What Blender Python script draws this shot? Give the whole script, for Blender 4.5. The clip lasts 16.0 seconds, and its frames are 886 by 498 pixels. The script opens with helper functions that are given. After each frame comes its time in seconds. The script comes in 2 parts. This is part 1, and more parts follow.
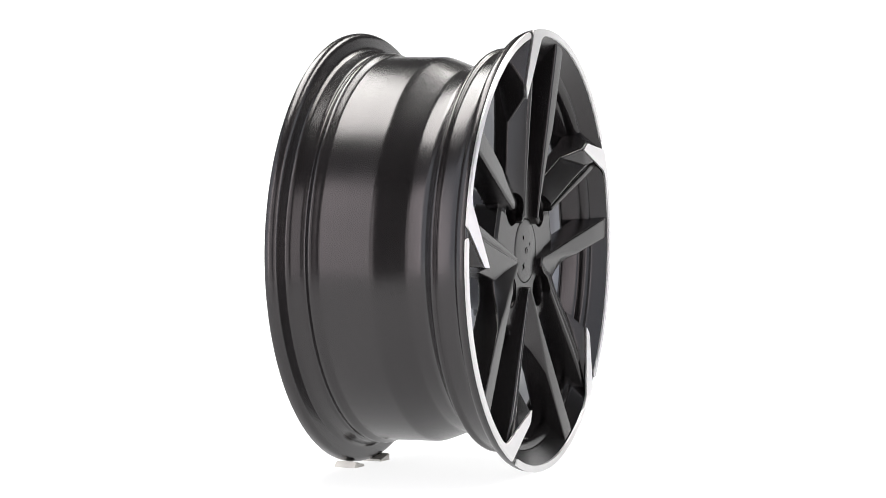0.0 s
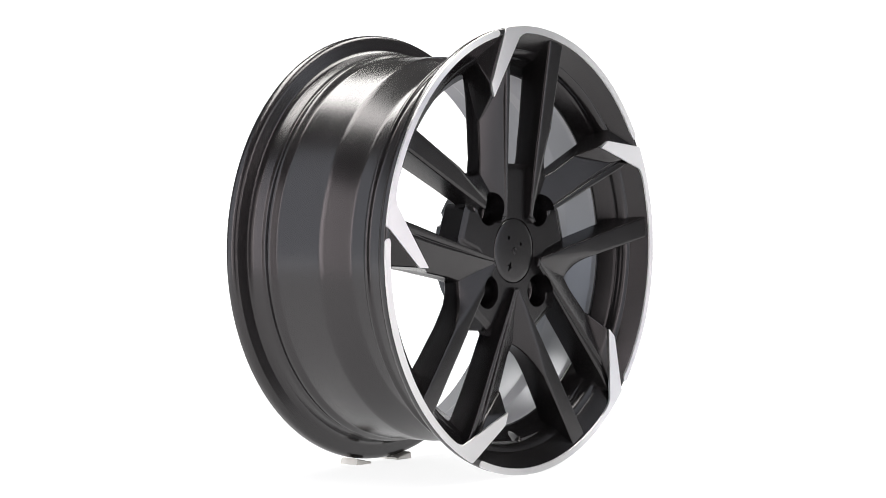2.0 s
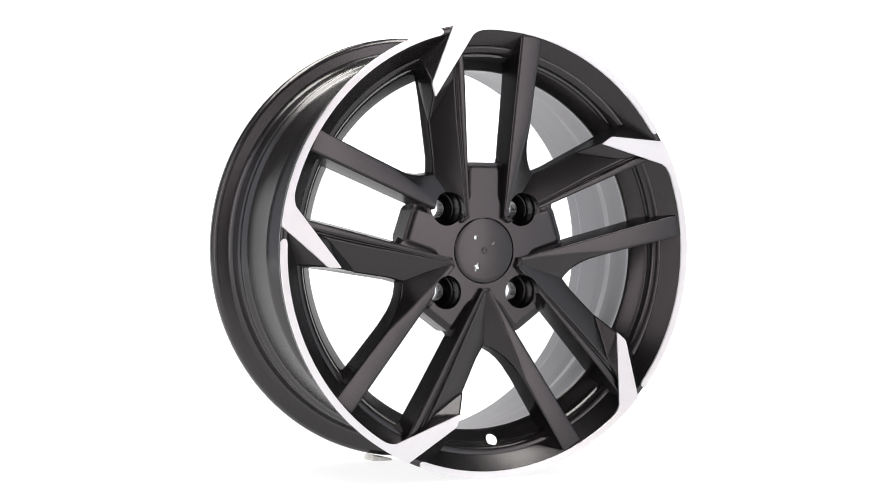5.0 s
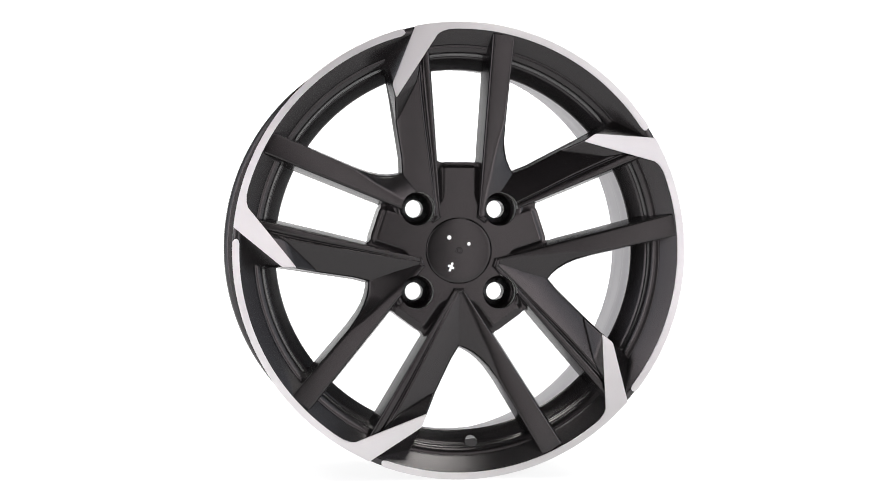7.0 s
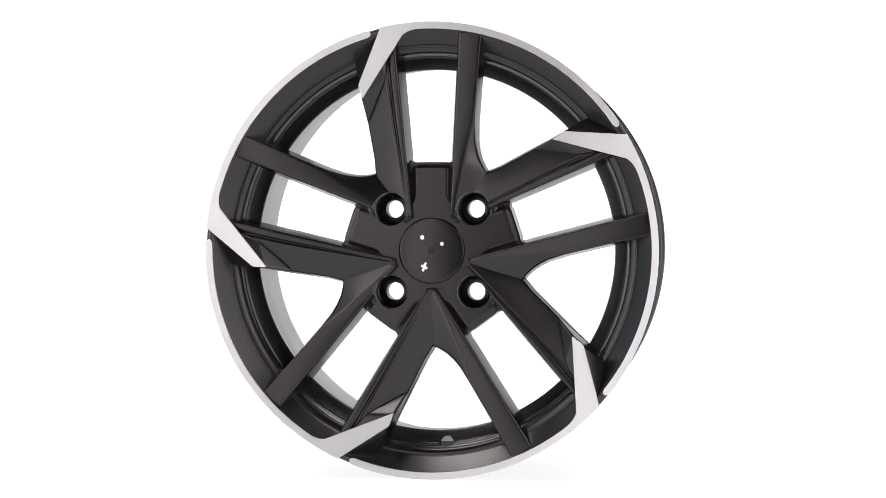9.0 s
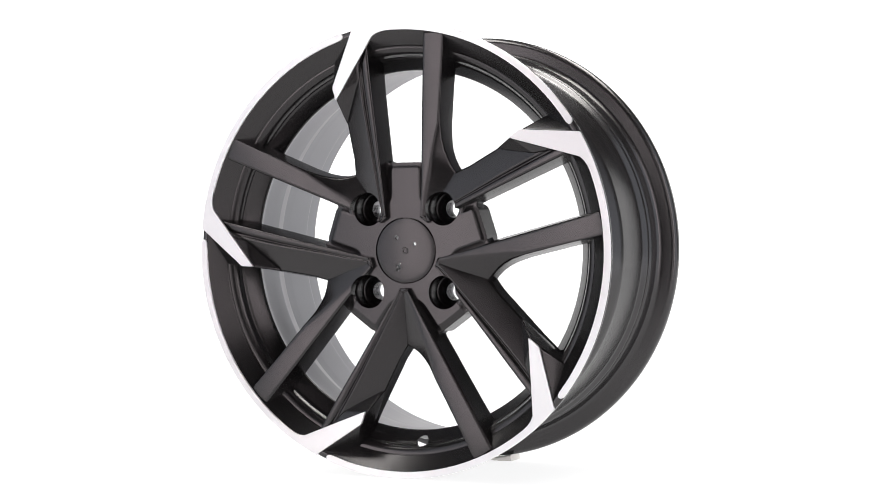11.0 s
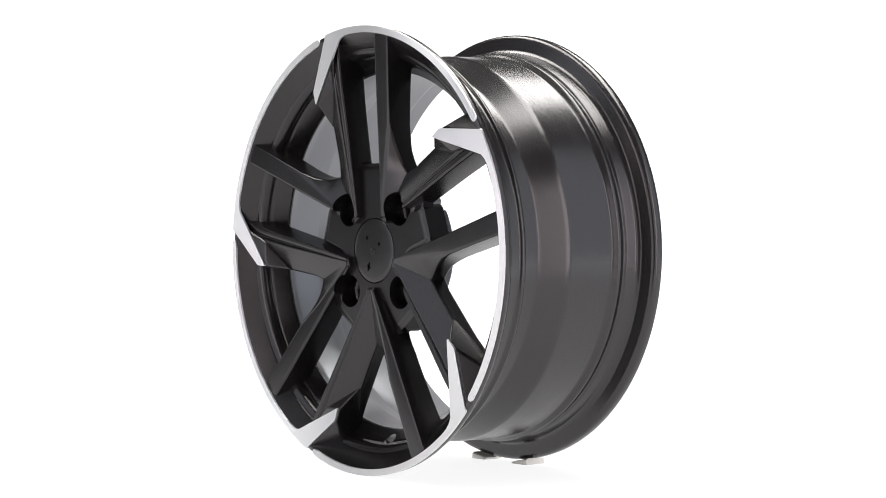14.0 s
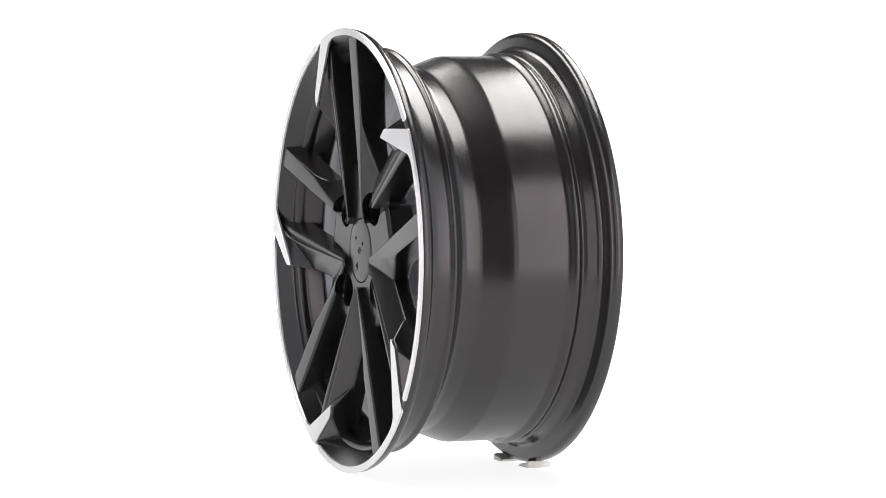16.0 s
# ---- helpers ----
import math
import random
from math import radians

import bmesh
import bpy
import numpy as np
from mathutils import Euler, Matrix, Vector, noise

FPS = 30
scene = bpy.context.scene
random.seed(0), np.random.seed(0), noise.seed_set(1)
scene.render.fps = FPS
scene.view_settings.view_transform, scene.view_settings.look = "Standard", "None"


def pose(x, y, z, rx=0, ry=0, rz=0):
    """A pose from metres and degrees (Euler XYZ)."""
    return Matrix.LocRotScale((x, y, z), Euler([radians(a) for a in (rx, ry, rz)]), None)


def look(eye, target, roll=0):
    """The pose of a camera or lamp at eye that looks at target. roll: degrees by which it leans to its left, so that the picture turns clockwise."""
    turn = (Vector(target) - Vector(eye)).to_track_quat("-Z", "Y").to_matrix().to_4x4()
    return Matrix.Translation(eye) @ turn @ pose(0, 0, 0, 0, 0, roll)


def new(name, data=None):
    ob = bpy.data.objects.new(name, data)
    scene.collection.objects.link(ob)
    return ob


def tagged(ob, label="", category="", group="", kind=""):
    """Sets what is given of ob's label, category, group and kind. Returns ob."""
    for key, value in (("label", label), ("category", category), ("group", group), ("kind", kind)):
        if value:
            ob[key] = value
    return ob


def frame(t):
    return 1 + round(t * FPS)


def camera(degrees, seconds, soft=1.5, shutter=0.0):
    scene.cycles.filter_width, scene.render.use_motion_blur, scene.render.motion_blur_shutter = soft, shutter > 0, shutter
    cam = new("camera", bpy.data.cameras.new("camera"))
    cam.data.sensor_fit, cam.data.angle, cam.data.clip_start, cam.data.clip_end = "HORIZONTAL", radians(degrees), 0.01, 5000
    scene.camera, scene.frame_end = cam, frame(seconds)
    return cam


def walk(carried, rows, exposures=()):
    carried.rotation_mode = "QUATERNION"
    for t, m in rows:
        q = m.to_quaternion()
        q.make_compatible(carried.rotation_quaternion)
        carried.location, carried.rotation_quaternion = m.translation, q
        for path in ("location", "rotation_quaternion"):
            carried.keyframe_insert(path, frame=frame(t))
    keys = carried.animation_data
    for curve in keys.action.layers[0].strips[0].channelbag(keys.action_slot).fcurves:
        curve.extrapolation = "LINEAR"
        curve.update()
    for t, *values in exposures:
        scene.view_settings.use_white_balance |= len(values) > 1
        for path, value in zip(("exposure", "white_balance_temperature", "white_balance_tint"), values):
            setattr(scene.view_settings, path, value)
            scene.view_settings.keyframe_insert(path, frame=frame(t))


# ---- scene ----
# Camera: level with the hub, on a stand.
TILT = 0.998                      # lean of the wheel on its wedges, degrees
LIP = 0.2075                      # radius of the front lip
HUB = Vector((0.0030, -0.1051, LIP))
cam = camera(26.37, 16.0, soft=0.5)
EYE = pose(0.0013, -1.816, LIP + 0.0025, 90 - 0.022, 0, 0)
walk(cam, [(0.0, EYE), (16.0, EYE)])

# ---- light: softboxes overhead and beside the camera, added backdrop glow, dark room ----
world = bpy.data.worlds.new("studio_world")
scene.world = world
world.use_nodes = True
world.node_tree.nodes["Background"].inputs[0].default_value = (0.9, 0.93, 1.0, 1)
world.node_tree.nodes["Background"].inputs[1].default_value = 0.2


def softbox(name, m, sx, sy, watts, color=(1, 1, 1)):
    d = bpy.data.lights.new(name, "AREA")
    d.shape, d.size, d.size_y, d.energy, d.color = "RECTANGLE", sx, sy, watts, color
    ob = new(name, d)
    ob.matrix_basis = m
    return ob


for side in (-1, 1):
    softbox("softbox_overhead", look((0.54 * side, 0.32, 1.55), (0.54 * side, 0.32, 0)), 0.54, 1.45, 26.0, (1.0, 0.98, 0.95))
    softbox("softbox_front", look((1.3 * side, -1.82, 0.42), (0, -1.82, 0.42)), 0.76, 2.1, 7.0, (1.0, 0.94, 0.955))
    softbox("softbox_strip", look((1.3 * side, -1.22, 0.42), (0, -1.22, 0.42)), 0.43, 2.1, 13.0, (1.0, 0.91, 0.935))
    softbox("softbox_camera", look((0.74 * side, -2.02, 0.42), (0, -0.1, 0.30)), 0.40, 1.9, 5.2, (1.0, 0.93, 0.945))
    softbox("softbox_side", look((1.3 * side, -0.48, 0.42), (0, -0.48, 0.42)), 1.00, 2.1, 7.8, (0.85, 0.905, 1.0))


# ---- materials ----
def material(name):
    m = bpy.data.materials.new(name)
    m.use_nodes = True
    nt = m.node_tree
    return m, nt, nt.nodes["Principled BSDF"]


def link(nt, a, b):
    nt.links.new(a, b)


def noise_node(nt, scale, detail=3.0, stretch=None, rough=0.55):
    tc = nt.nodes.new("ShaderNodeTexCoord")
    n = nt.nodes.new("ShaderNodeTexNoise")
    n.inputs["Scale"].default_value = scale
    n.inputs["Detail"].default_value = detail
    n.inputs["Roughness"].default_value = rough
    if stretch:
        mp = nt.nodes.new("ShaderNodeMapping")
        mp.inputs["Scale"].default_value = stretch
        link(nt, tc.outputs["Object"], mp.inputs["Vector"])
        link(nt, mp.outputs["Vector"], n.inputs["Vector"])
    else:
        link(nt, tc.outputs["Object"], n.inputs["Vector"])
    return n


def ramp(nt, src, lo, hi, a=0.3, b=0.7):
    r = nt.nodes.new("ShaderNodeMapRange")
    r.inputs["From Min"].default_value, r.inputs["From Max"].default_value = a, b
    r.inputs["To Min"].default_value, r.inputs["To Max"].default_value = lo, hi
    link(nt, src, r.inputs["Value"])
    return r.outputs["Result"]


def tint(nt, src, lo, hi):
    r = nt.nodes.new("ShaderNodeMix")
    r.data_type = "RGBA"
    r.inputs["A"].default_value, r.inputs["B"].default_value = (*lo, 1), (*hi, 1)
    link(nt, src, r.inputs["Factor"])
    return r.outputs["Result"]


def bump(nt, bsdf, src, strength, distance):
    b = nt.nodes.new("ShaderNodeBump")
    b.inputs["Strength"].default_value, b.inputs["Distance"].default_value = strength, distance
    link(nt, src, b.inputs["Height"])
    link(nt, b.outputs["Normal"], bsdf.inputs["Normal"])


def lacquer(name, lo, hi, r0, r1, metal=0.0):
    m, nt, b = material(name)
    big, fine = noise_node(nt, 14.0), noise_node(nt, 1500.0, 2.0)
    link(nt, tint(nt, big.outputs["Fac"], lo, hi), b.inputs["Base Color"])
    link(nt, ramp(nt, big.outputs["Fac"], r0, r1), b.inputs["Roughness"])
    b.inputs["Metallic"].default_value = metal
    b.inputs["IOR"].default_value = 1.52
    b.inputs["Specular Tint"].default_value = (1.0, 0.96, 0.97, 1)
    bump(nt, b, fine.outputs["Fac"], 0.05, 0.00012)
    return m


BLACK = lacquer("satin_black_lacquer", (0.0034, 0.0031, 0.0032), (0.0052, 0.0048, 0.0050), 0.22, 0.27)
CAP = lacquer("black_plastic", (0.0034, 0.0033, 0.0033), (0.005, 0.0048, 0.0048), 0.22, 0.27)


def turned(name):
    """Lacquered barrel with fine turning lines round the axle."""
    m, nt, b = material(name)
    tc = nt.nodes.new("ShaderNodeTexCoord")
    sep = nt.nodes.new("ShaderNodeSeparateXYZ")
    link(nt, tc.outputs["Object"], sep.inputs["Vector"])
    lines = nt.nodes.new("ShaderNodeTexNoise")
    lines.noise_dimensions = "1D"
    lines.inputs["Scale"].default_value, lines.inputs["Detail"].default_value = 320.0, 2.0
    link(nt, sep.outputs["Y"], lines.inputs["W"])
    big = noise_node(nt, 9.0, 3.0, (1, 6, 1))
    link(nt, tint(nt, big.outputs["Fac"], (0.0090, 0.0084, 0.0088), (0.0130, 0.0122, 0.0126)), b.inputs["Base Color"])
    link(nt, ramp(nt, big.outputs["Fac"], 0.22, 0.27), b.inputs["Roughness"])
    b.inputs["Metallic"].default_value = 0.0
    b.inputs["IOR"].default_value = 1.60
    b.inputs["Specular Tint"].default_value = (1.0, 0.97, 0.98, 1)
    bump(nt, b, lines.outputs["Fac"], 0.002, 0.0002)
    return m


BARREL = turned("turned_dark_lacquer")


def machined(name):
    """Bright turned aluminium under clear lacquer."""
    m, nt, b = material(name)
    tc = nt.nodes.new("ShaderNodeTexCoord")
    sep = nt.nodes.new("ShaderNodeSeparateXYZ")
    link(nt, tc.outputs["Object"], sep.inputs["Vector"])
    flat = nt.nodes.new("ShaderNodeCombineXYZ")
    link(nt, sep.outputs["X"], flat.inputs["X"])
    link(nt, sep.outputs["Z"], flat.inputs["Y"])
    ln = nt.nodes.new("ShaderNodeVectorMath")
    ln.operation = "LENGTH"
    link(nt, flat.outputs["Vector"], ln.inputs[0])
    rings = nt.nodes.new("ShaderNodeTexNoise")
    rings.noise_dimensions = "1D"
    rings.inputs["Scale"].default_value, rings.inputs["Detail"].default_value = 2500.0, 3.0
    link(nt, ln.outputs["Value"], rings.inputs["W"])
    link(nt, tint(nt, rings.outputs["Fac"], (0.78, 0.77, 0.775), (0.85, 0.84, 0.845)), b.inputs["Base Color"])
    b.inputs["Metallic"].default_value = 1.0
    link(nt, ramp(nt, rings.outputs["Fac"], 0.50, 0.58), b.inputs["Roughness"])
    b.inputs["Anisotropic"].default_value = 0.90      # the turning marks scatter light away from the axle
    spoke_wise = nt.nodes.new("ShaderNodeCombineXYZ")
    link(nt, sep.outputs["X"], spoke_wise.inputs["X"])
    link(nt, sep.outputs["Z"], spoke_wise.inputs["Z"])
    turn = nt.nodes.new("ShaderNodeVectorTransform")
    turn.vector_type, turn.convert_from, turn.convert_to = "VECTOR", "OBJECT", "WORLD"
    link(nt, spoke_wise.outputs["Vector"], turn.inputs["Vector"])
    unit = nt.nodes.new("ShaderNodeVectorMath")
    unit.operation = "NORMALIZE"
    link(nt, turn.outputs["Vector"], unit.inputs[0])
    link(nt, unit.outputs["Vector"], b.inputs["Tangent"])
    b.inputs["Coat Weight"].default_value, b.inputs["Coat Roughness"].default_value = 0.5, 0.12
    bump(nt, b, rings.outputs["Fac"], 0.08, 0.0002)
    return m


INSIDE = lacquer("dull_grey_inner_paint", (0.20, 0.205, 0.22), (0.24, 0.245, 0.26), 0.32, 0.40, 0.6)


SILVER = machined("machined_aluminium")


def matte(name, lo, hi, rough, scale=20.0, b_strength=0.1, b_dist=0.0005):
    m, nt, b = material(name)
    n = noise_node(nt, scale, 5.0)
    link(nt, tint(nt, n.outputs["Fac"], lo, hi), b.inputs["Base Color"])
    b.inputs["Roughness"].default_value = rough
    bump(nt, b, n.outputs["Fac"], b_strength, b_dist)
    return m


SHEET = matte("white_table_added_glow", (0.17, 0.17, 0.172), (0.19, 0.19, 0.192), 0.6, 30.0, 0.02)
_b = SHEET.node_tree.nodes["Principled BSDF"]      # emission added to keep the table top white and its shadows faint
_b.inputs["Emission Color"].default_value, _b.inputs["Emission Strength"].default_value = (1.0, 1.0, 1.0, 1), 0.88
CLAY = matte("off_white_putty", (0.70, 0.68, 0.64), (0.80, 0.78, 0.74), 0.8, 160.0, 0.4, 0.001)
PAINT = matte("mid_grey_paint", (0.16, 0.16, 0.165), (0.19, 0.19, 0.195), 0.8, 3.0, 0.05)
DARK = matte("dark_grey_paint", (0.045, 0.045, 0.045), (0.06, 0.06, 0.06), 0.8, 3.0, 0.05)
# Emission stands in for the lamps that would light the white backdrop.
GLOW, _nt, _b = material("white_backdrop_added_glow")
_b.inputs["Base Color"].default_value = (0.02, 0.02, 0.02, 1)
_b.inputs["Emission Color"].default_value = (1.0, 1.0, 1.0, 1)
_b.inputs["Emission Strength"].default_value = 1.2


# ---- mesh tools ----
def shade(me, angle=32):
    me.polygons.foreach_set("use_smooth", [True] * len(me.polygons))
    me.set_sharp_from_angle(angle=radians(angle))


def obj(name, bm, mat, smooth=32):
    bmesh.ops.recalc_face_normals(bm, faces=bm.faces)
    me = bpy.data.meshes.new(name)
    bm.to_mesh(me)
    bm.free()
    me.materials.append(mat)
    if smooth:
        shade(me, smooth)
    return new(name, me)


def part(name, bm, mat, parent, label="", m=None, smooth=32):
    ob = obj(name, bm, mat, smooth)
    ob.parent = parent
    if m is not None:
        ob.matrix_basis = m
    return tagged(ob, label)


def revolve(profile, n=192):
    """Closed profile of (radius, depth) turned about the axle (y)."""
    bm = bmesh.new()
    rings = []
    for i in range(n):
        c, s = math.cos(2 * math.pi * i / n), math.sin(2 * math.pi * i / n)
        rings.append([bm.verts.new((r * c, y, r * s)) for r, y in profile])
    k = len(profile)
    for i in range(n):
        a, b = rings[i], rings[(i + 1) % n]
        for j in range(k):
            bm.faces.new((a[j], a[(j + 1) % k], b[(j + 1) % k], b[j]))
    return bm


def rounded(pts, radius, steps=3):
    """Closed polygon in the plane with its corners rounded."""
    out = []
    n = len(pts)
    for i in range(n):
        p, a, b = (Vector(pts[j % n]) for j in (i, i - 1, i + 1))
        want = radius[i] if isinstance(radius, (list, tuple)) else radius
        r = min(want, (a - p).length * 0.45, (b - p).length * 0.45)
        p0, p1 = p + (a - p).normalized() * r, p + (b - p).normalized() * r
        for k in range(steps + 1):
            t = k / steps
            out.append(tuple(p0 * (1 - t) ** 2 + p * 2 * t * (1 - t) + p1 * t * t))
    return out


def loft(sections, cap=True):
    bm = bmesh.new()
    rows = [[bm.verts.new(p) for p in s] for s in sections]
    k = len(rows[0])
    for a, b in zip(rows, rows[1:]):
        for j in range(k):
            n = (j + 1) % k
            bm.faces.new((a[j], a[n], b[n], b[j]))
    if cap:
        bm.faces.new(rows[0])
        bm.faces.new(rows[-1])
    return bm


def shaped(ob, cutters=(), bevel=0.0, seg=2, angle=20, within=None, sharp=42, flat=True):
    """Round the edges, cut the holes and bake the result into the mesh."""
    if bevel:
        md = ob.modifiers.new("edge", "BEVEL")
        md.width, md.segments, md.limit_method, md.angle_limit = bevel, seg, "ANGLE", radians(angle)
        md.harden_normals = False
    bake(ob)
    for c in cutters:
        carve(ob, c, "DIFFERENCE")
    if within:
        carve(ob, within, "INTERSECT")
    shade(ob.data, sharp)
    return crisp(ob) if flat else ob


def volume(me):
    bm = bmesh.new()
    bm.from_mesh(me)
    v = abs(bm.calc_volume())
    bm.free()
    return v


def carve(ob, tool, how):
    """One cut; if the exact cut breaks, the next way is tried."""
    before = ob.data.copy()
    v0 = volume(before)
    for solver, own in (("EXACT", False), ("EXACT", True), ("FAST", False)):
        md = ob.modifiers.new("cut", "BOOLEAN")
        md.operation, md.object, md.solver, md.use_self = how, tool, solver, own
        bake(ob)
        if 0.45 * v0 < volume(ob.data) < 1.02 * v0:
            return
        ob.data = before.copy()


def bake(ob):
    bpy.context.view_layer.update()
    me = bpy.data.meshes.new_from_object(ob.evaluated_get(bpy.context.evaluated_depsgraph_get()))
    ob.modifiers.clear()
    old, ob.data = ob.data, me
    if old.users == 0:
        bpy.data.meshes.remove(old)


def crisp(ob):
    """Keep large faces flat and let only the narrow rounded edges bend the light."""
    md = ob.modifiers.new("weighted", "WEIGHTED_NORMAL")
    md.mode, md.weight, md.keep_sharp = "FACE_AREA", 100, True
    bake(ob)
    return ob


# ---- the studio ----
def sheet():
    """White table top with a turned-down front."""
    bm = bmesh.new()
    prof = [(-0.75, -0.72), (-0.76, -0.01), (-0.75, 0.0), (0.3, 0.0), (1.0, 0.0), (1.5, 0.0)]
    rows = [[bm.verts.new((x, y, z)) for x in (-2.6, -1.0, 1.0, 2.6)] for y, z in prof]
    for a, b in zip(rows, rows[1:]):
        for j in range(3):
            bm.faces.new((a[j], a[j + 1], b[j + 1], b[j]))
    return tagged(obj("photo_table", bm, SHEET, 60), "white table top with an added even glow", "photo table", kind="structure")


def slab(name, lo, hi, mat, label, cat):
    bm = bmesh.new()
    bmesh.ops.create_cube(bm, size=1.0)
    for v in bm.verts:
        v.co = [lo[i] + (v.co[i] + 0.5) * (hi[i] - lo[i]) for i in range(3)]
    return tagged(obj(name, bm, mat, 0), label, cat, kind="structure")


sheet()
slab("backdrop", (-2.6, 1.5, -0.72), (2.6, 1.6, 0.95), GLOW, "white studio backdrop, its lighting replaced by an even glow", "backdrop")
slab("floor", (-2.75, -3.4, -0.82), (2.75, 2.6, -0.72), DARK, "plain dark grey studio floor", "floor")
slab("wall_west", (-2.75, -3.3, -0.72), (-2.65, 2.6, 2.8), PAINT, "plain mid grey studio wall", "wall")
slab("wall_east", (2.65, -3.3, -0.72), (2.75, 2.6, 2.8), PAINT, "plain mid grey studio wall", "wall")
slab("wall_south", (-2.75, -3.4, -0.72), (2.75, -3.3, 2.8), DARK, "plain dark grey studio wall", "wall")
slab("wall_north", (-2.75, 2.6, -0.72), (2.75, 2.7, 2.8), DARK, "plain dark grey studio wall", "wall")
slab("ceiling", (-2.75, -3.4, 2.8), (2.75, 2.7, 2.9), DARK, "plain dark grey studio ceiling", "ceiling")

# ---- the wheel ----
WHEEL = tagged(new("alloy_wheel"), "satin black alloy car wheel with machined silver lip and spoke tips", "wheel")
SEAT = Matrix.Translation(HUB) @ pose(0, 0, 0, TILT)
UNITS = [pose(0, 0, 0, 0, -72 * k, 0) for k in range(5)]


def cutter(bm):
    ob = obj("cutter", bm, BLACK, 0)
    ob.matrix_basis = SEAT
    return ob


def bolt_cutter():
    bm = bmesh.new()
    for k in range(4):
        a = radians(45 + 90 * k)
        one = revolve([(0.0, -0.02), (0.0155, -0.02), (0.0155, 0.038), (0.0125, 0.041), (0.0082, 0.0455), (0.0082, 0.12), (0.0, 0.12)], 40)
        bmesh.ops.remove_doubles(one, verts=one.verts, dist=1e-6)
        bmesh.ops.translate(one, verts=one.verts, vec=(0.0540 * math.cos(a), 0, 0.0540 * math.sin(a)))
        me = bpy.data.meshes.new("tmp")
        one.to_mesh(me)
        one.free()
        bm.from_mesh(me)
        bpy.data.meshes.remove(me)
    return cutter(bm)


def rod(r, y0, y1, x=0.0, z=0.0, n=24):
    bm = revolve([(0.0, y0), (r, y0), (r, y1), (0.0, y1)], n)
    bmesh.ops.remove_doubles(bm, verts=bm.verts, dist=1e-6)
    bmesh.ops.translate(bm, verts=bm.verts, vec=(x, 0, z))
    return bm


BOLTS = bolt_cutter()


def envelope_bm():
    """Room inside the rim wall, to which the spokes are trimmed."""
    prof = [(0.0, -0.02), (0.2058, -0.02), (0.2058, 0.0045), (0.2000, 0.0085), (0.1900, 0.0135), (0.1872, 0.0170), (0.1850, 0.0215), (0.1800, 0.0300), (0.1710, 0.0405), (0.1696, 0.0560), (0.0, 0.0560)]
    bm = revolve(prof, 240)
    bmesh.ops.remove_doubles(bm, verts=bm.verts, dist=1e-6)
    return bm


ENVELOPE = cutter(envelope_bm())


def rim():
    outer = [(0.2052, 0.0012), (0.2071, 0.0024), (0.2072, 0.0065), (0.2055, 0.0108), (0.1945, 0.0145), (0.1912, 0.0170),
             (0.1900, 0.0215), (0.1885, 0.0335), (0.1888, 0.0352), (0.1906, 0.0372), (0.1906, 0.0395), (0.1880, 0.0425),
             (0.1775, 0.0475), (0.1738, 0.0515), (0.1725, 0.0560), (0.1725, 0.0700), (0.1738, 0.0735), (0.1826, 0.0955),
             (0.1838, 0.0995), (0.1848, 0.1485), (0.1858, 0.1505), (0.1884, 0.1545), (0.1886, 0.1575), (0.1868, 0.1605),
             (0.1868, 0.1625), (0.1882, 0.1645), (0.1905, 0.1745), (0.1935, 0.1778), (0.2045, 0.1794), (0.2073, 0.1817)]
    rear = [(0.2083, 0.1852), (0.2079, 0.1897), (0.2060, 0.1912), (0.2025, 0.1902), (0.2000, 0.1852), (0.1900, 0.1842)]
    inner = [(0.1830, 0.1792), (0.1822, 0.1592), (0.1798, 0.1560), (0.1792, 0.1460), (0.1770, 0.1150), (0.1765, 0.1000), (0.1750, 0.0965), (0.1692, 0.0790), (0.1688, 0.0670), (0.1686, 0.0480)]
    face = [(0.1672, 0.0425), (0.1664, 0.0408), (0.1670, 0.0388), (0.1766, 0.0266), (0.1782, 0.0254)]
    for q in np.linspace(0.96, 0.0, 10):
        swell = 0.0017 * math.sin(math.pi * q) ** 0.7
        face.append((0.1872 - 0.0082 * q - swell, 0.0152 + 0.0094 * q - swell))
    face += [(0.1881, 0.0140), (0.2008, 0.0022), (0.2022, 0.0010)]
    ob = part("rim", revolve(rounded(outer + rear + inner + face, 0.0016, 3), 240), BARREL, WHEEL, "turned dark lacquered rim barrel", SEAT, 50)
    return ob


RIM = rim()


def valve_bm():
    """Valve hole, drilled outwards and back, wider behind the wall."""
    bm = revolve([(0.0, -0.030), (0.0068, -0.030), (0.0068, 0.0), (0.0057, 0.0010), (0.0057, 0.0030), (0.0180, 0.0220), (0.0180, 0.036), (0.0, 0.036)], 32)
    bmesh.ops.remove_doubles(bm, verts=bm.verts, dist=1e-6)
    m = pose(0, 0, 0, 0, -4.2) @ Matrix.Translation((0, 0.0262, -0.1757)) @ pose(0, 0, 0, -24)
    bmesh.ops.transform(bm, matrix=m, verts=bm.verts)
    return bm


VALVE = cutter(valve_bm())
shaped(RIM, [VALVE], flat=False)
RIM.data.materials.clear()
RIM.data.materials.append(BARREL)
RIM.data.materials.append(BLACK)
RIM.data.materials.append(INSIDE)
for f in RIM.data.polygons:
    c = f.center
    r = math.hypot(c.x, c.z)
    if c.y < 0.042 and r < 0.2022 and f.normal.y < 0.35 and f.normal.dot(Vector((c.x, 0, c.z)) / r) < 0.5:
        f.material_index = 1
    elif 0.042 <= c.y < 0.183 and f.normal.dot(Vector((c.x, 0, c.z)) / r) < -0.2:
        f.material_index = 2


def at(uv, y):
    return (uv[1], y, -uv[0])


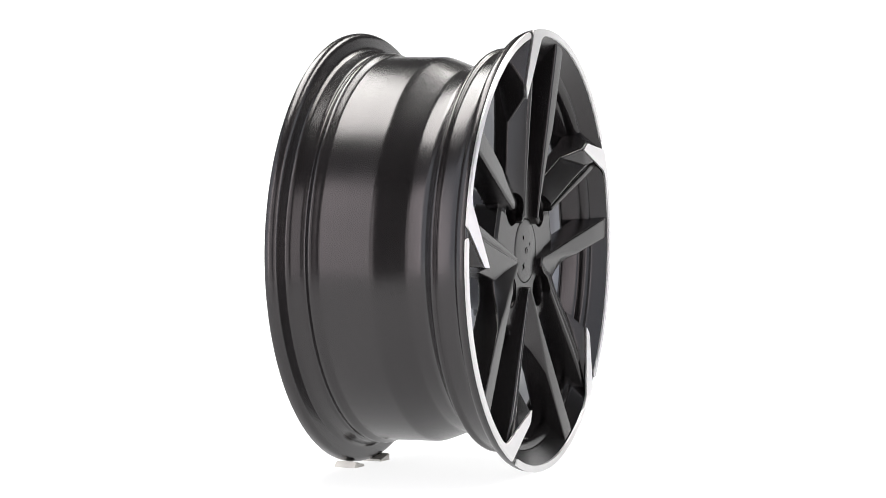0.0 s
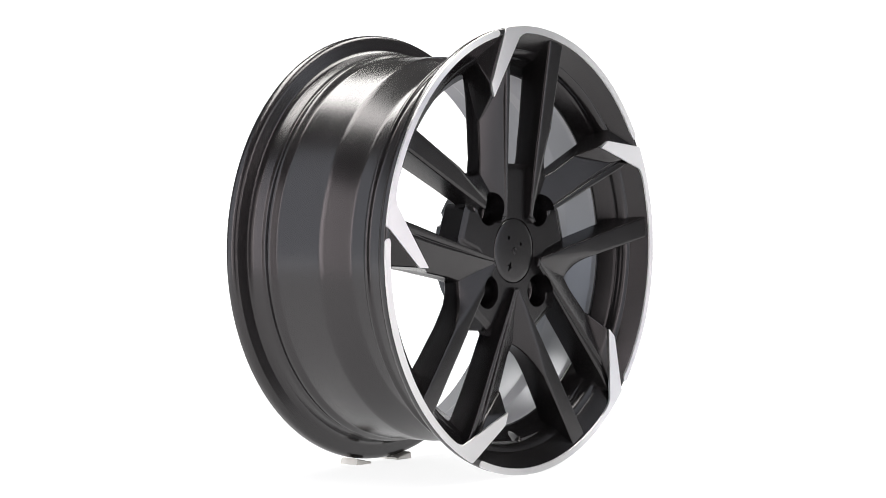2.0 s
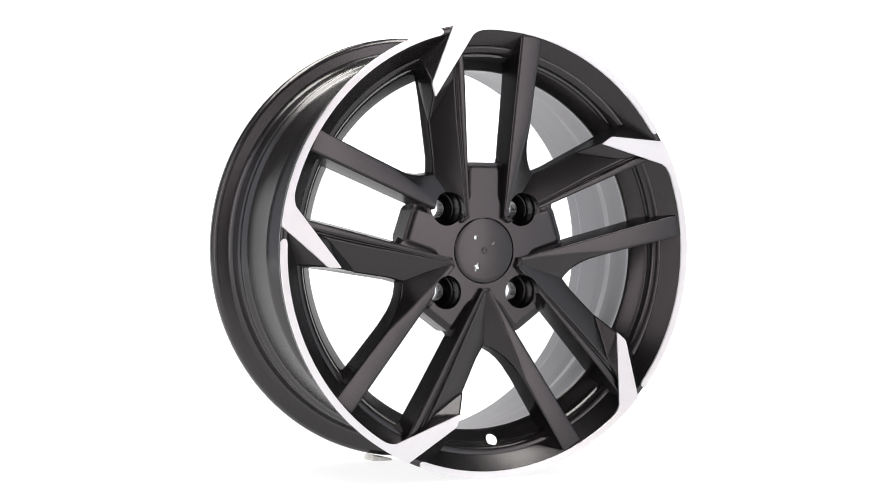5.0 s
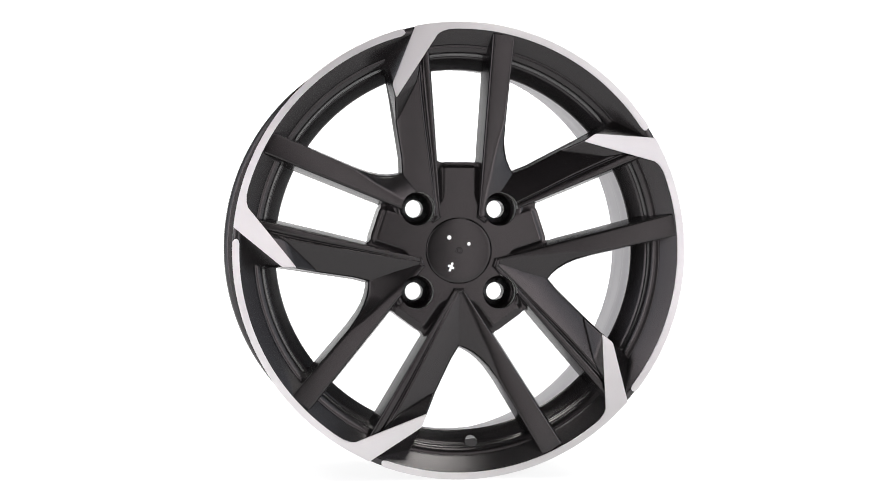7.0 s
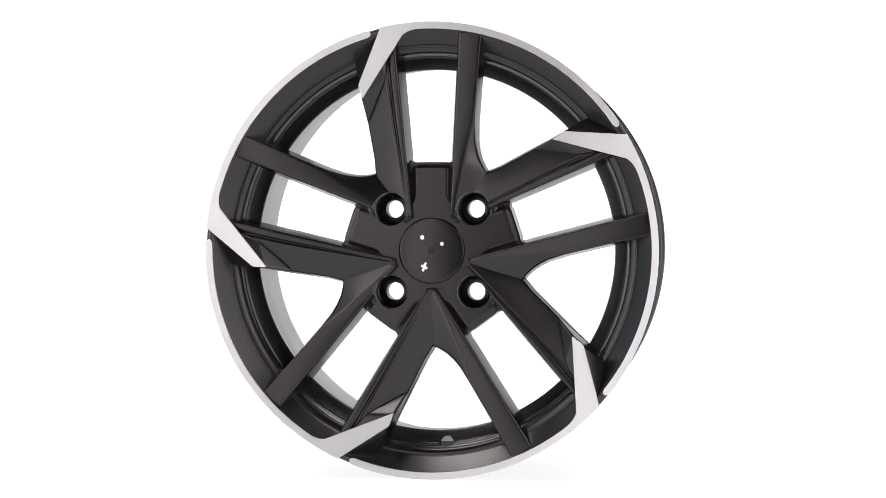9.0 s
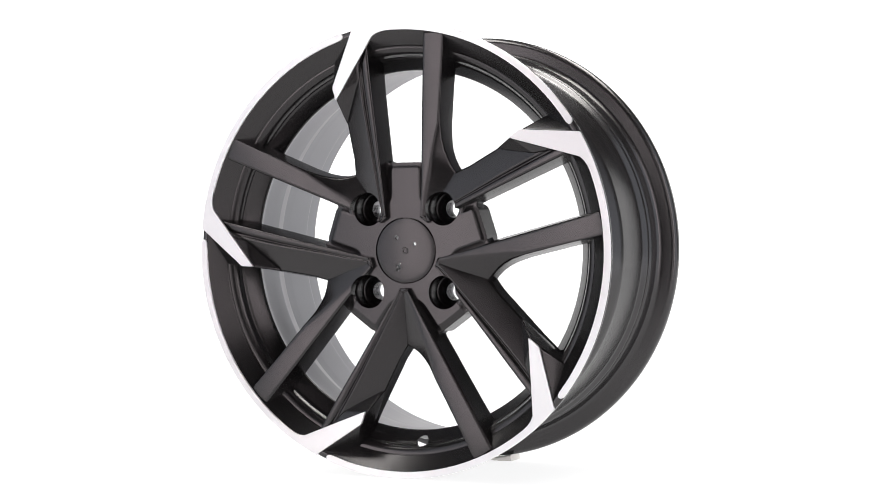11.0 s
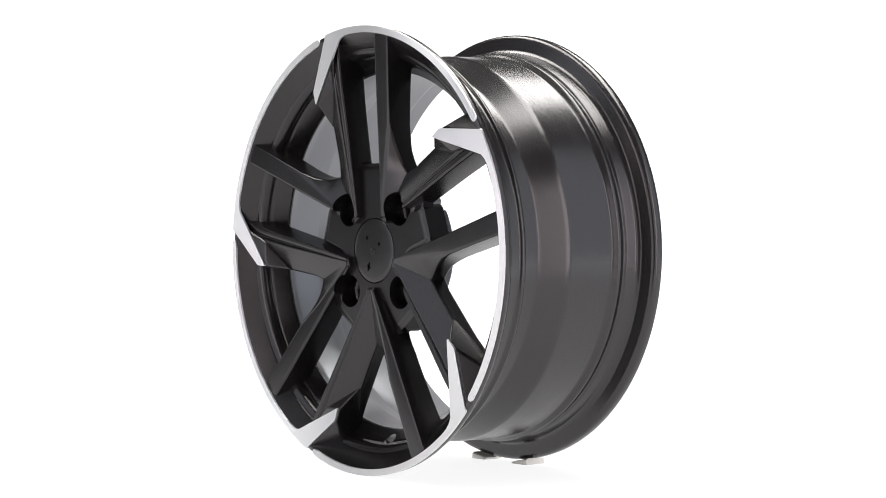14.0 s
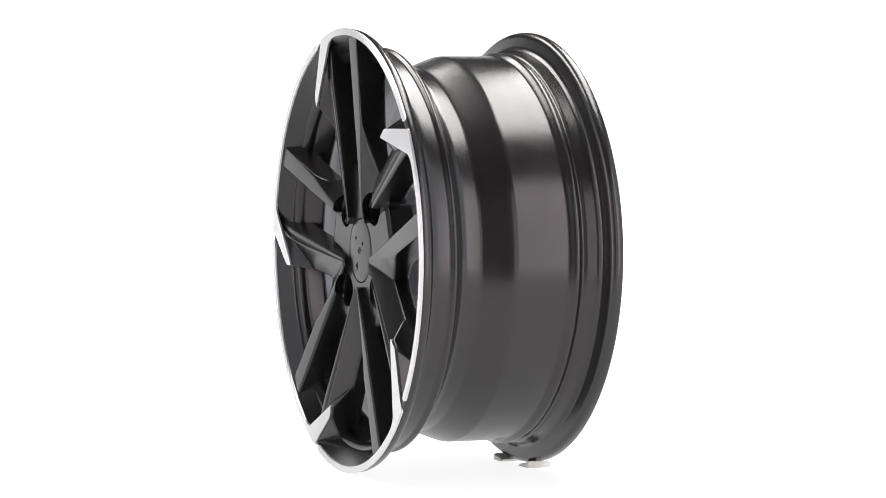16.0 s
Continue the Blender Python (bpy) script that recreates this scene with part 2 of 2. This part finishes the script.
def blade_bm():
    """Wide faceted spoke of a pair; rows: way along its outer edge, facet offsets, depths."""
    rows = [  # d, strip, ridge, width, y outer, groove, y middle, y inner, flank, y flank, draft out, back
        (0.000, 0.0016, 0.0036, 0.0070, 0.0155, 0.0006, 0.0162, 0.0168, 0.0076, 0.0200, 0.000, 0.040),
        (0.020, 0.0028, 0.0052, 0.0190, 0.0140, 0.0014, 0.0168, 0.0200, 0.0196, 0.0240, 0.001, 0.039),
        (0.038, 0.0034, 0.0062, 0.0312, 0.0127, 0.0020, 0.0174, 0.0222, 0.0318, 0.0262, 0.0022, 0.037),
        (0.055, 0.0040, 0.0072, 0.0308, 0.0114, 0.0024, 0.0166, 0.0217, 0.0314, 0.0260, 0.0032, 0.035),
        (0.086, 0.0052, 0.0092, 0.0334, 0.0090, 0.0032, 0.0143, 0.0195, 0.0340, 0.0240, 0.0035, 0.033),
        (0.110, 0.0058, 0.0102, 0.0352, 0.0070, 0.0036, 0.0129, 0.0186, 0.0358, 0.0235, 0.0035, 0.032),
        (0.130, 0.0060, 0.0106, 0.0372, 0.0056, 0.0028, 0.0120, 0.0184, 0.0378, 0.0235, 0.0035, 0.032),
        (0.150, 0.0060, 0.0106, 0.0400, 0.0050, 0.0015, 0.0118, 0.0186, 0.0406, 0.0240, 0.0035, 0.032),
        (0.163, 0.0050, 0.0090, 0.0400, 0.0046, 0.0008, 0.0116, 0.0186, 0.0406, 0.0240, 0.0035, 0.032)]
    secs = []
    for d, w1, w2, w, y, g, ym, yi, wf, yf, out, back in rows:
        base, nrm = Vector((0.0364 + 0.856 * d, -0.0047 - 0.517 * d)), Vector((0.517, 0.856))
        shape = [(-out - 0.0007, back), (0, y), (w1, y + 0.0003), ((w1 + w2) / 2, y + g), (w2, y + 0.0002), ((w + w2) / 2, ym), (w, yi), (wf, yf), (wf + 0.0020, back)]
        secs.append([at(base + nrm * q[0], q[1]) for q in rounded(shape, [0.0030, 0.0024, 0.0016, 0.0016, 0.0016, 0.0016, 0.0024, 0.0020, 0.0030], 6)])
    return loft(secs)


def arm_bm():
    """Plain straight spoke of a pair."""
    rows = [  # d, ridge, width, y outer, y inner, draft out, back
        (0.000, 0.0030, 0.0070, 0.0155, 0.0168, 0.000, 0.040),
        (0.020, 0.0050, 0.0198, 0.0140, 0.0200, 0.001, 0.039),
        (0.040, 0.0085, 0.0314, 0.0126, 0.0222, 0.0022, 0.037),
        (0.046, 0.0096, 0.0270, 0.0121, 0.0212, 0.004, 0.036),
        (0.053, 0.0108, 0.0233, 0.0115, 0.0196, 0.0032, 0.035),
        (0.061, 0.0122, 0.0207, 0.0109, 0.0172, 0.0035, 0.034),
        (0.070, 0.0138, 0.0190, 0.0102, 0.0142, 0.0035, 0.034),
        (0.085, 0.0160, 0.0183, 0.0088, 0.0096, 0.0035, 0.033),
        (0.120, 0.0172, 0.0190, 0.0060, 0.0064, 0.0035, 0.032),
        (0.1600, 0.0186, 0.0204, 0.0026, 0.0030, 0.0035, 0.032),
        (0.1650, 0.0186, 0.0204, 0.0026, 0.0030, 0.0035, 0.032),
        (0.1668, 0.0186, 0.0204, 0.0044, 0.0046, 0.0035, 0.032)]
    secs = []
    for d, w2, w, y, yi, out, back in rows:
        base, nrm = Vector((0.0364 + 0.844 * d, 0.0047 + 0.537 * d)), Vector((0.537, -0.844))
        shape = [(-out - 0.0007, back), (0, y), (w2, y + 0.0002), (w, yi), (w + 0.0026, back)]
        secs.append([at(base + nrm * q[0], q[1]) for q in rounded(shape, [0.0030, 0.0026, 0.0026, 0.0026, 0.0030], 6)])
    return loft(secs)


def prism(poly, y0, y1, grow=0.0):
    """Plate from an outline (v, u), front at y0 and back at y1; grow widens the back."""
    c = sum((Vector(p) for p in poly), Vector((0, 0))) / len(poly)
    front = [(p[0], y0, -p[1]) for p in poly]
    back = []
    for p in poly:
        q = Vector(p) + (Vector(p) - c).normalized() * grow
        back.append((q.x, y1, -q.y))
    return loft([front, back])


def polar(r, deg):
    return (r * math.sin(radians(deg)), r * math.cos(radians(deg)))


def accent_outline():
    """Silver hook of one unit: spoke tip that runs on into a stretch of the lip, (v, u)."""
    tip = [(-0.0322, 0.1472), (-0.0366, 0.1594)]
    start = -93.1
    outer = [polar(0.2075, -23.9)] + [polar(0.2075, a) for a in np.linspace(-25.5, start + 0.9, 40)]
    end = [polar(0.2060, start + 0.25), polar(0.2040, start), polar(0.2022, start + 0.3)]
    inner = [polar(0.2012, a) for a in np.linspace(start + 1.2, -34.0, 40)]
    bend = [polar(0.2009, -32.3), polar(0.1995, -30.6), polar(0.1972, -29.3)]
    tip = rounded([bend[-1]] + tip + [outer[0], outer[1]], [0.0, 0.0016, 0.0022, 0.0008, 0.0], 4)[5:-5]
    return tip + outer[1:] + end + inner + bend


def accent(k):
    poly = accent_outline()
    m = SEAT @ UNITS[k]
    ob = part("silver_trim", prism(poly, 0.0, 0.0022, 0.0), SILVER, WHEEL, "machined bright silver face", m)
    return shaped(ob, bevel=0.0005, seg=2, angle=50)


def accent_base(k):
    """Black body under the silver tip: a facet that rises from the spoke and a flank that falls to the ledge."""
    def spot(d, s, y):
        return at(Vector((0.0364 + 0.856 * d, -0.0047 - 0.517 * d)) + Vector((0.517, 0.856)) * s, y)
    top = [spot(0.086, 0.0335, 0.0194), spot(0.1245, 0.0112, 0.0064), spot(0.1108, 0.0346, 0.0014), spot(0.1218, 0.0360, 0.0014), spot(0.1690, 0.0120, 0.0014),
           spot(0.1415, 0.0106, 0.0014), spot(0.1640, 0.0030, 0.0030), spot(0.1250, 0.0378, 0.0192), spot(0.1500, 0.0415, 0.0186)]
    low = [spot(0.095, 0.0335, 0.0290), spot(0.128, 0.0120, 0.0290), spot(0.1250, 0.0380, 0.0290), spot(0.155, 0.0410, 0.0290), spot(0.1640, 0.0060, 0.0290)]
    bm = bmesh.new()
    hull = bmesh.ops.convex_hull(bm, input=[bm.verts.new(p) for p in top + low])
    bmesh.ops.delete(bm, geom=list({v for v in hull["geom_interior"] if isinstance(v, bmesh.types.BMVert)}), context="VERTS")
    bmesh.ops.dissolve_limit(bm, angle_limit=radians(2), verts=bm.verts, edges=bm.edges)
    ob = part("spoke_tip", bm, BLACK, WHEEL, "", SEAT @ UNITS[k])
    return shaped(ob, bevel=0.0022, seg=4, angle=10, within=ENVELOPE, sharp=30)


def grown(poly, d):
    """Closed outline moved outwards by d."""
    out, n = [], len(poly)
    for i in range(n):
        a, b = Vector(poly[i - 1]), Vector(poly[(i + 1) % n])
        t = (b - a).normalized()
        out.append((poly[i][0] - t.y * d, poly[i][1] + t.x * d))
    return out


def plate_bm():
    """Star-shaped hub plate: five rectangular lands that point into the narrow windows."""
    star = []
    for k in range(5):
        c, q = math.cos(radians(-72 * k)), math.sin(radians(-72 * k))
        for x, z in ((-0.0145, 0.0470), (-0.0145, 0.0757), (0.0145, 0.0757), (0.0145, 0.0470), (0.0262, 0.0362)):
            star.append((x * c - z * q, x * q + z * c))
    star = rounded(star, [0.0055, 0.0028, 0.0028, 0.0055, 0.0070] * 5, 6)
    levels = ((-0.0016, 0.0212), (-0.0008, 0.02125), (0.0, 0.0214), (0.0008, 0.0217), (0.0017, 0.0221), (0.0027, 0.0225), (0.0040, 0.0228), (0.0054, 0.0230), (0.0060, 0.0450))
    return loft([[(x, y, z) for x, z in grown(star, d)] for d, y in levels])


def web_bm():
    """Foot of a land that runs out into the spoke flanks with hollow corners."""
    half = [(0.0240, 0.018), (0.0240, 0.0848), (0.0216, 0.0848), (0.0202, 0.0830), (0.0178, 0.0813), (0.0145, 0.0803), (0.0100, 0.0800)]
    foot = half + [(-x, z) for x, z in reversed(half)]
    return loft([[(x, 0.0229, z - 0.0018) for x, z in foot], [(x, 0.0232, z - 0.0007) for x, z in foot], [(x, 0.0244, z) for x, z in foot], [(x, 0.034, z + 0.0010) for x, z in foot]])


for k in range(5):
    m = SEAT @ UNITS[k]
    shaped(part("faceted_spoke", blade_bm(), BLACK, WHEEL, "wide faceted spoke in satin black", m), [BOLTS], within=ENVELOPE, sharp=32, flat=False)
    shaped(part("plain_spoke", arm_bm(), BLACK, WHEEL, "straight plain spoke in satin black", m), [BOLTS], within=ENVELOPE, sharp=32, flat=False)
    accent_base(k)
    accent(k)

def stub_bm():
    """Small tapered bridge in the fork of a spoke pair."""
    poly = rounded([(-0.0050, 0.0345), (-0.0034, 0.0390), (0.0034, 0.0390), (0.0050, 0.0345)], 0.0010, 4)
    levels = ((-0.0013, 0.0160), (-0.0007, 0.0162), (-0.0002, 0.0167), (0.0, 0.0175), (0.0, 0.0260))
    return loft([[(v, y, -u) for v, u in grown(poly, d)] for d, y in levels])


for k in range(5):
    part("fork_bridge", stub_bm(), BLACK, WHEEL, "", SEAT @ UNITS[k], 45)

BORE = cutter(rod(0.0285, -0.02, 0.12, n=64))
GROOVE = cutter(rod(0.0308, -0.02, 0.12, n=96))
shaped(part("hub_plate", plate_bm(), BLACK, WHEEL, "satin black hub plate with five lands", SEAT), [BOLTS, GROOVE], sharp=35)
for k in range(5):
    shaped(part("hub_web", web_bm(), BLACK, WHEEL, "", SEAT @ UNITS[k]), [BOLTS, BORE])


def hub_bm():
    prof = [(0.0, 0.0231), (0.0560, 0.0231), (0.0590, 0.0245), (0.0605, 0.0280), (0.0620, 0.0320), (0.0620, 0.0560), (0.0, 0.0560)]
    bm = revolve(prof, 120)
    bmesh.ops.remove_doubles(bm, verts=bm.verts, dist=1e-6)
    return bm


shaped(part("hub", hub_bm(), BLACK, WHEEL, "satin black hub with four bolt holes", SEAT), [BOLTS, BORE], 0)


def pad_bm():
    """Mounting pad behind the hub, with notches round its edge."""
    n = 160
    front, back = [], []
    for i in range(n):
        a = 2 * math.pi * i / n
        notch = 0.004 if (math.degrees(a) + 8) % 40 < 8 else 0.0
        r = 0.0700 - notch
        front.append((r * math.cos(a), 0.044, r * math.sin(a)))
        back.append((r * math.cos(a), 0.060, r * math.sin(a)))
    return loft([front, back])


shaped(part("mounting_pad", pad_bm(), INSIDE, WHEEL, "notched rear mounting pad", SEAT), [BOLTS, BORE], 0.0006, 1, 40)


def cap():
    prof = [(0.029 * q / 8, 0.0198 + 0.0010 * (q / 8) ** 2) for q in range(9)] + [(0.0298, 0.0213), (0.0302, 0.0220), (0.0302, 0.0240), (0.0, 0.0230)]
    bm = revolve(prof, 96)
    bmesh.ops.remove_doubles(bm, verts=bm.verts, dist=1e-6)
    ob = part("centre_cap", bm, CAP, WHEEL, "plain black centre cap with tiny holes", SEAT)
    cuts = [cutter(rod(0.0020, 0.0, 0.04, -0.0088, 0.0120)), cutter(rod(0.0017, 0.0, 0.04, 0.0094, 0.0062))]
    for ang, ln in ((20, 0.0085), (-62, 0.0062)):
        bm = bmesh.new()
        bmesh.ops.create_cube(bm, size=1.0)
        bmesh.ops.scale(bm, verts=bm.verts, vec=(0.0022, 0.04, ln))
        bmesh.ops.rotate(bm, verts=bm.verts, matrix=Matrix.Rotation(radians(ang), 3, "Y"))
        bmesh.ops.translate(bm, verts=bm.verts, vec=(-0.0070, 0.02, -0.0150))
        cuts.append(cutter(bm))
    shaped(ob, cuts, 0)
    for c in cuts:
        bpy.data.objects.remove(c)
    ring = revolve([(0.0014, 0.0197), (0.0020, 0.0191), (0.0028, 0.0191), (0.0033, 0.0196), (0.0034, 0.0204), (0.0014, 0.0204)], 20)
    part("cap_stud", ring, CAP, WHEEL, "", SEAT)


cap()


def bolt_seat(k):
    """Collar and cone of one bolt hole."""
    a = radians(45 + 90 * k)
    prof = [(0.01545, 0.0262), (0.0166, 0.0270), (0.0166, 0.0470), (0.0084, 0.0470), (0.0084, 0.0450), (0.0122, 0.0412), (0.0128, 0.0396), (0.0148, 0.0384)]
    bm = revolve(prof, 48)
    lip = revolve([(0.0152, 0.0290), (0.0154, 0.0226), (0.0159, 0.0218), (0.0167, 0.0214), (0.0180, 0.0213), (0.0198, 0.0216), (0.0212, 0.0222), (0.0224, 0.0230), (0.0236, 0.0240), (0.0240, 0.0290)], 48)
    me = bpy.data.meshes.new("tmp")
    lip.to_mesh(me)
    lip.free()
    bm.from_mesh(me)
    bpy.data.meshes.remove(me)
    bmesh.ops.translate(bm, verts=bm.verts, vec=(0.054 * math.cos(a), 0, 0.054 * math.sin(a)))
    part("bolt_seat", bm, BLACK, WHEEL, "", SEAT, 50)


for k in range(4):
    bolt_seat(k)
for c in (BOLTS, BORE, GROOVE, VALVE, ENVELOPE):
    bpy.data.objects.remove(c)


# ---- putty wedges under the rear flange ----
def wedge(x0, x1, y0, y1, h, seed):
    """Hand-pressed wedge, thick at its outer end x0, thin towards the axle line."""
    rnd = random.Random(seed)
    j = lambda q: rnd.uniform(-q, q)
    rows = []
    for i in range(8):
        s = i / 7
        x, z = x0 + (x1 - x0) * s, h * (1.0 - 0.68 * s)
        rows.append([(x + j(0.0005), y0 + j(0.0008), 0), (x + j(0.0003), y0 + 0.0008 + j(0.0004), z * 0.8 + j(0.0002)), (x, y0 + 0.003, z + j(0.0003)),
                     (x, (y0 + y1) / 2, z + j(0.0004)), (x, y1 - 0.003, z + j(0.0003)), (x + j(0.0003), y1 - 0.0008, z * 0.8), (x + j(0.0005), y1 + j(0.0008), 0)])
    return tagged(obj("putty_wedge", loft(rows), CLAY, 40), "small off-white putty wedge under the wheel flange", "wedge", "wedges under the wheel")


WEDGES = [wedge(-0.040, -0.020, 0.072, 0.094, 0.0063, 1), wedge(0.041, 0.020, 0.072, 0.096, 0.0063, 2)]


# ---- the slow turn on the table ----
def motions():
    rows = [(t, pose(0, 0, 0, 0, 0, turn_at(t))) for t in [0.5 * i for i in range(33)]]
    for thing in [WHEEL] + WEDGES:
        walk(thing, rows)


def turn_at(t):
    return TURN[0] + TURN[1] * t


TURN = (68.088, -8.4785)
motions()
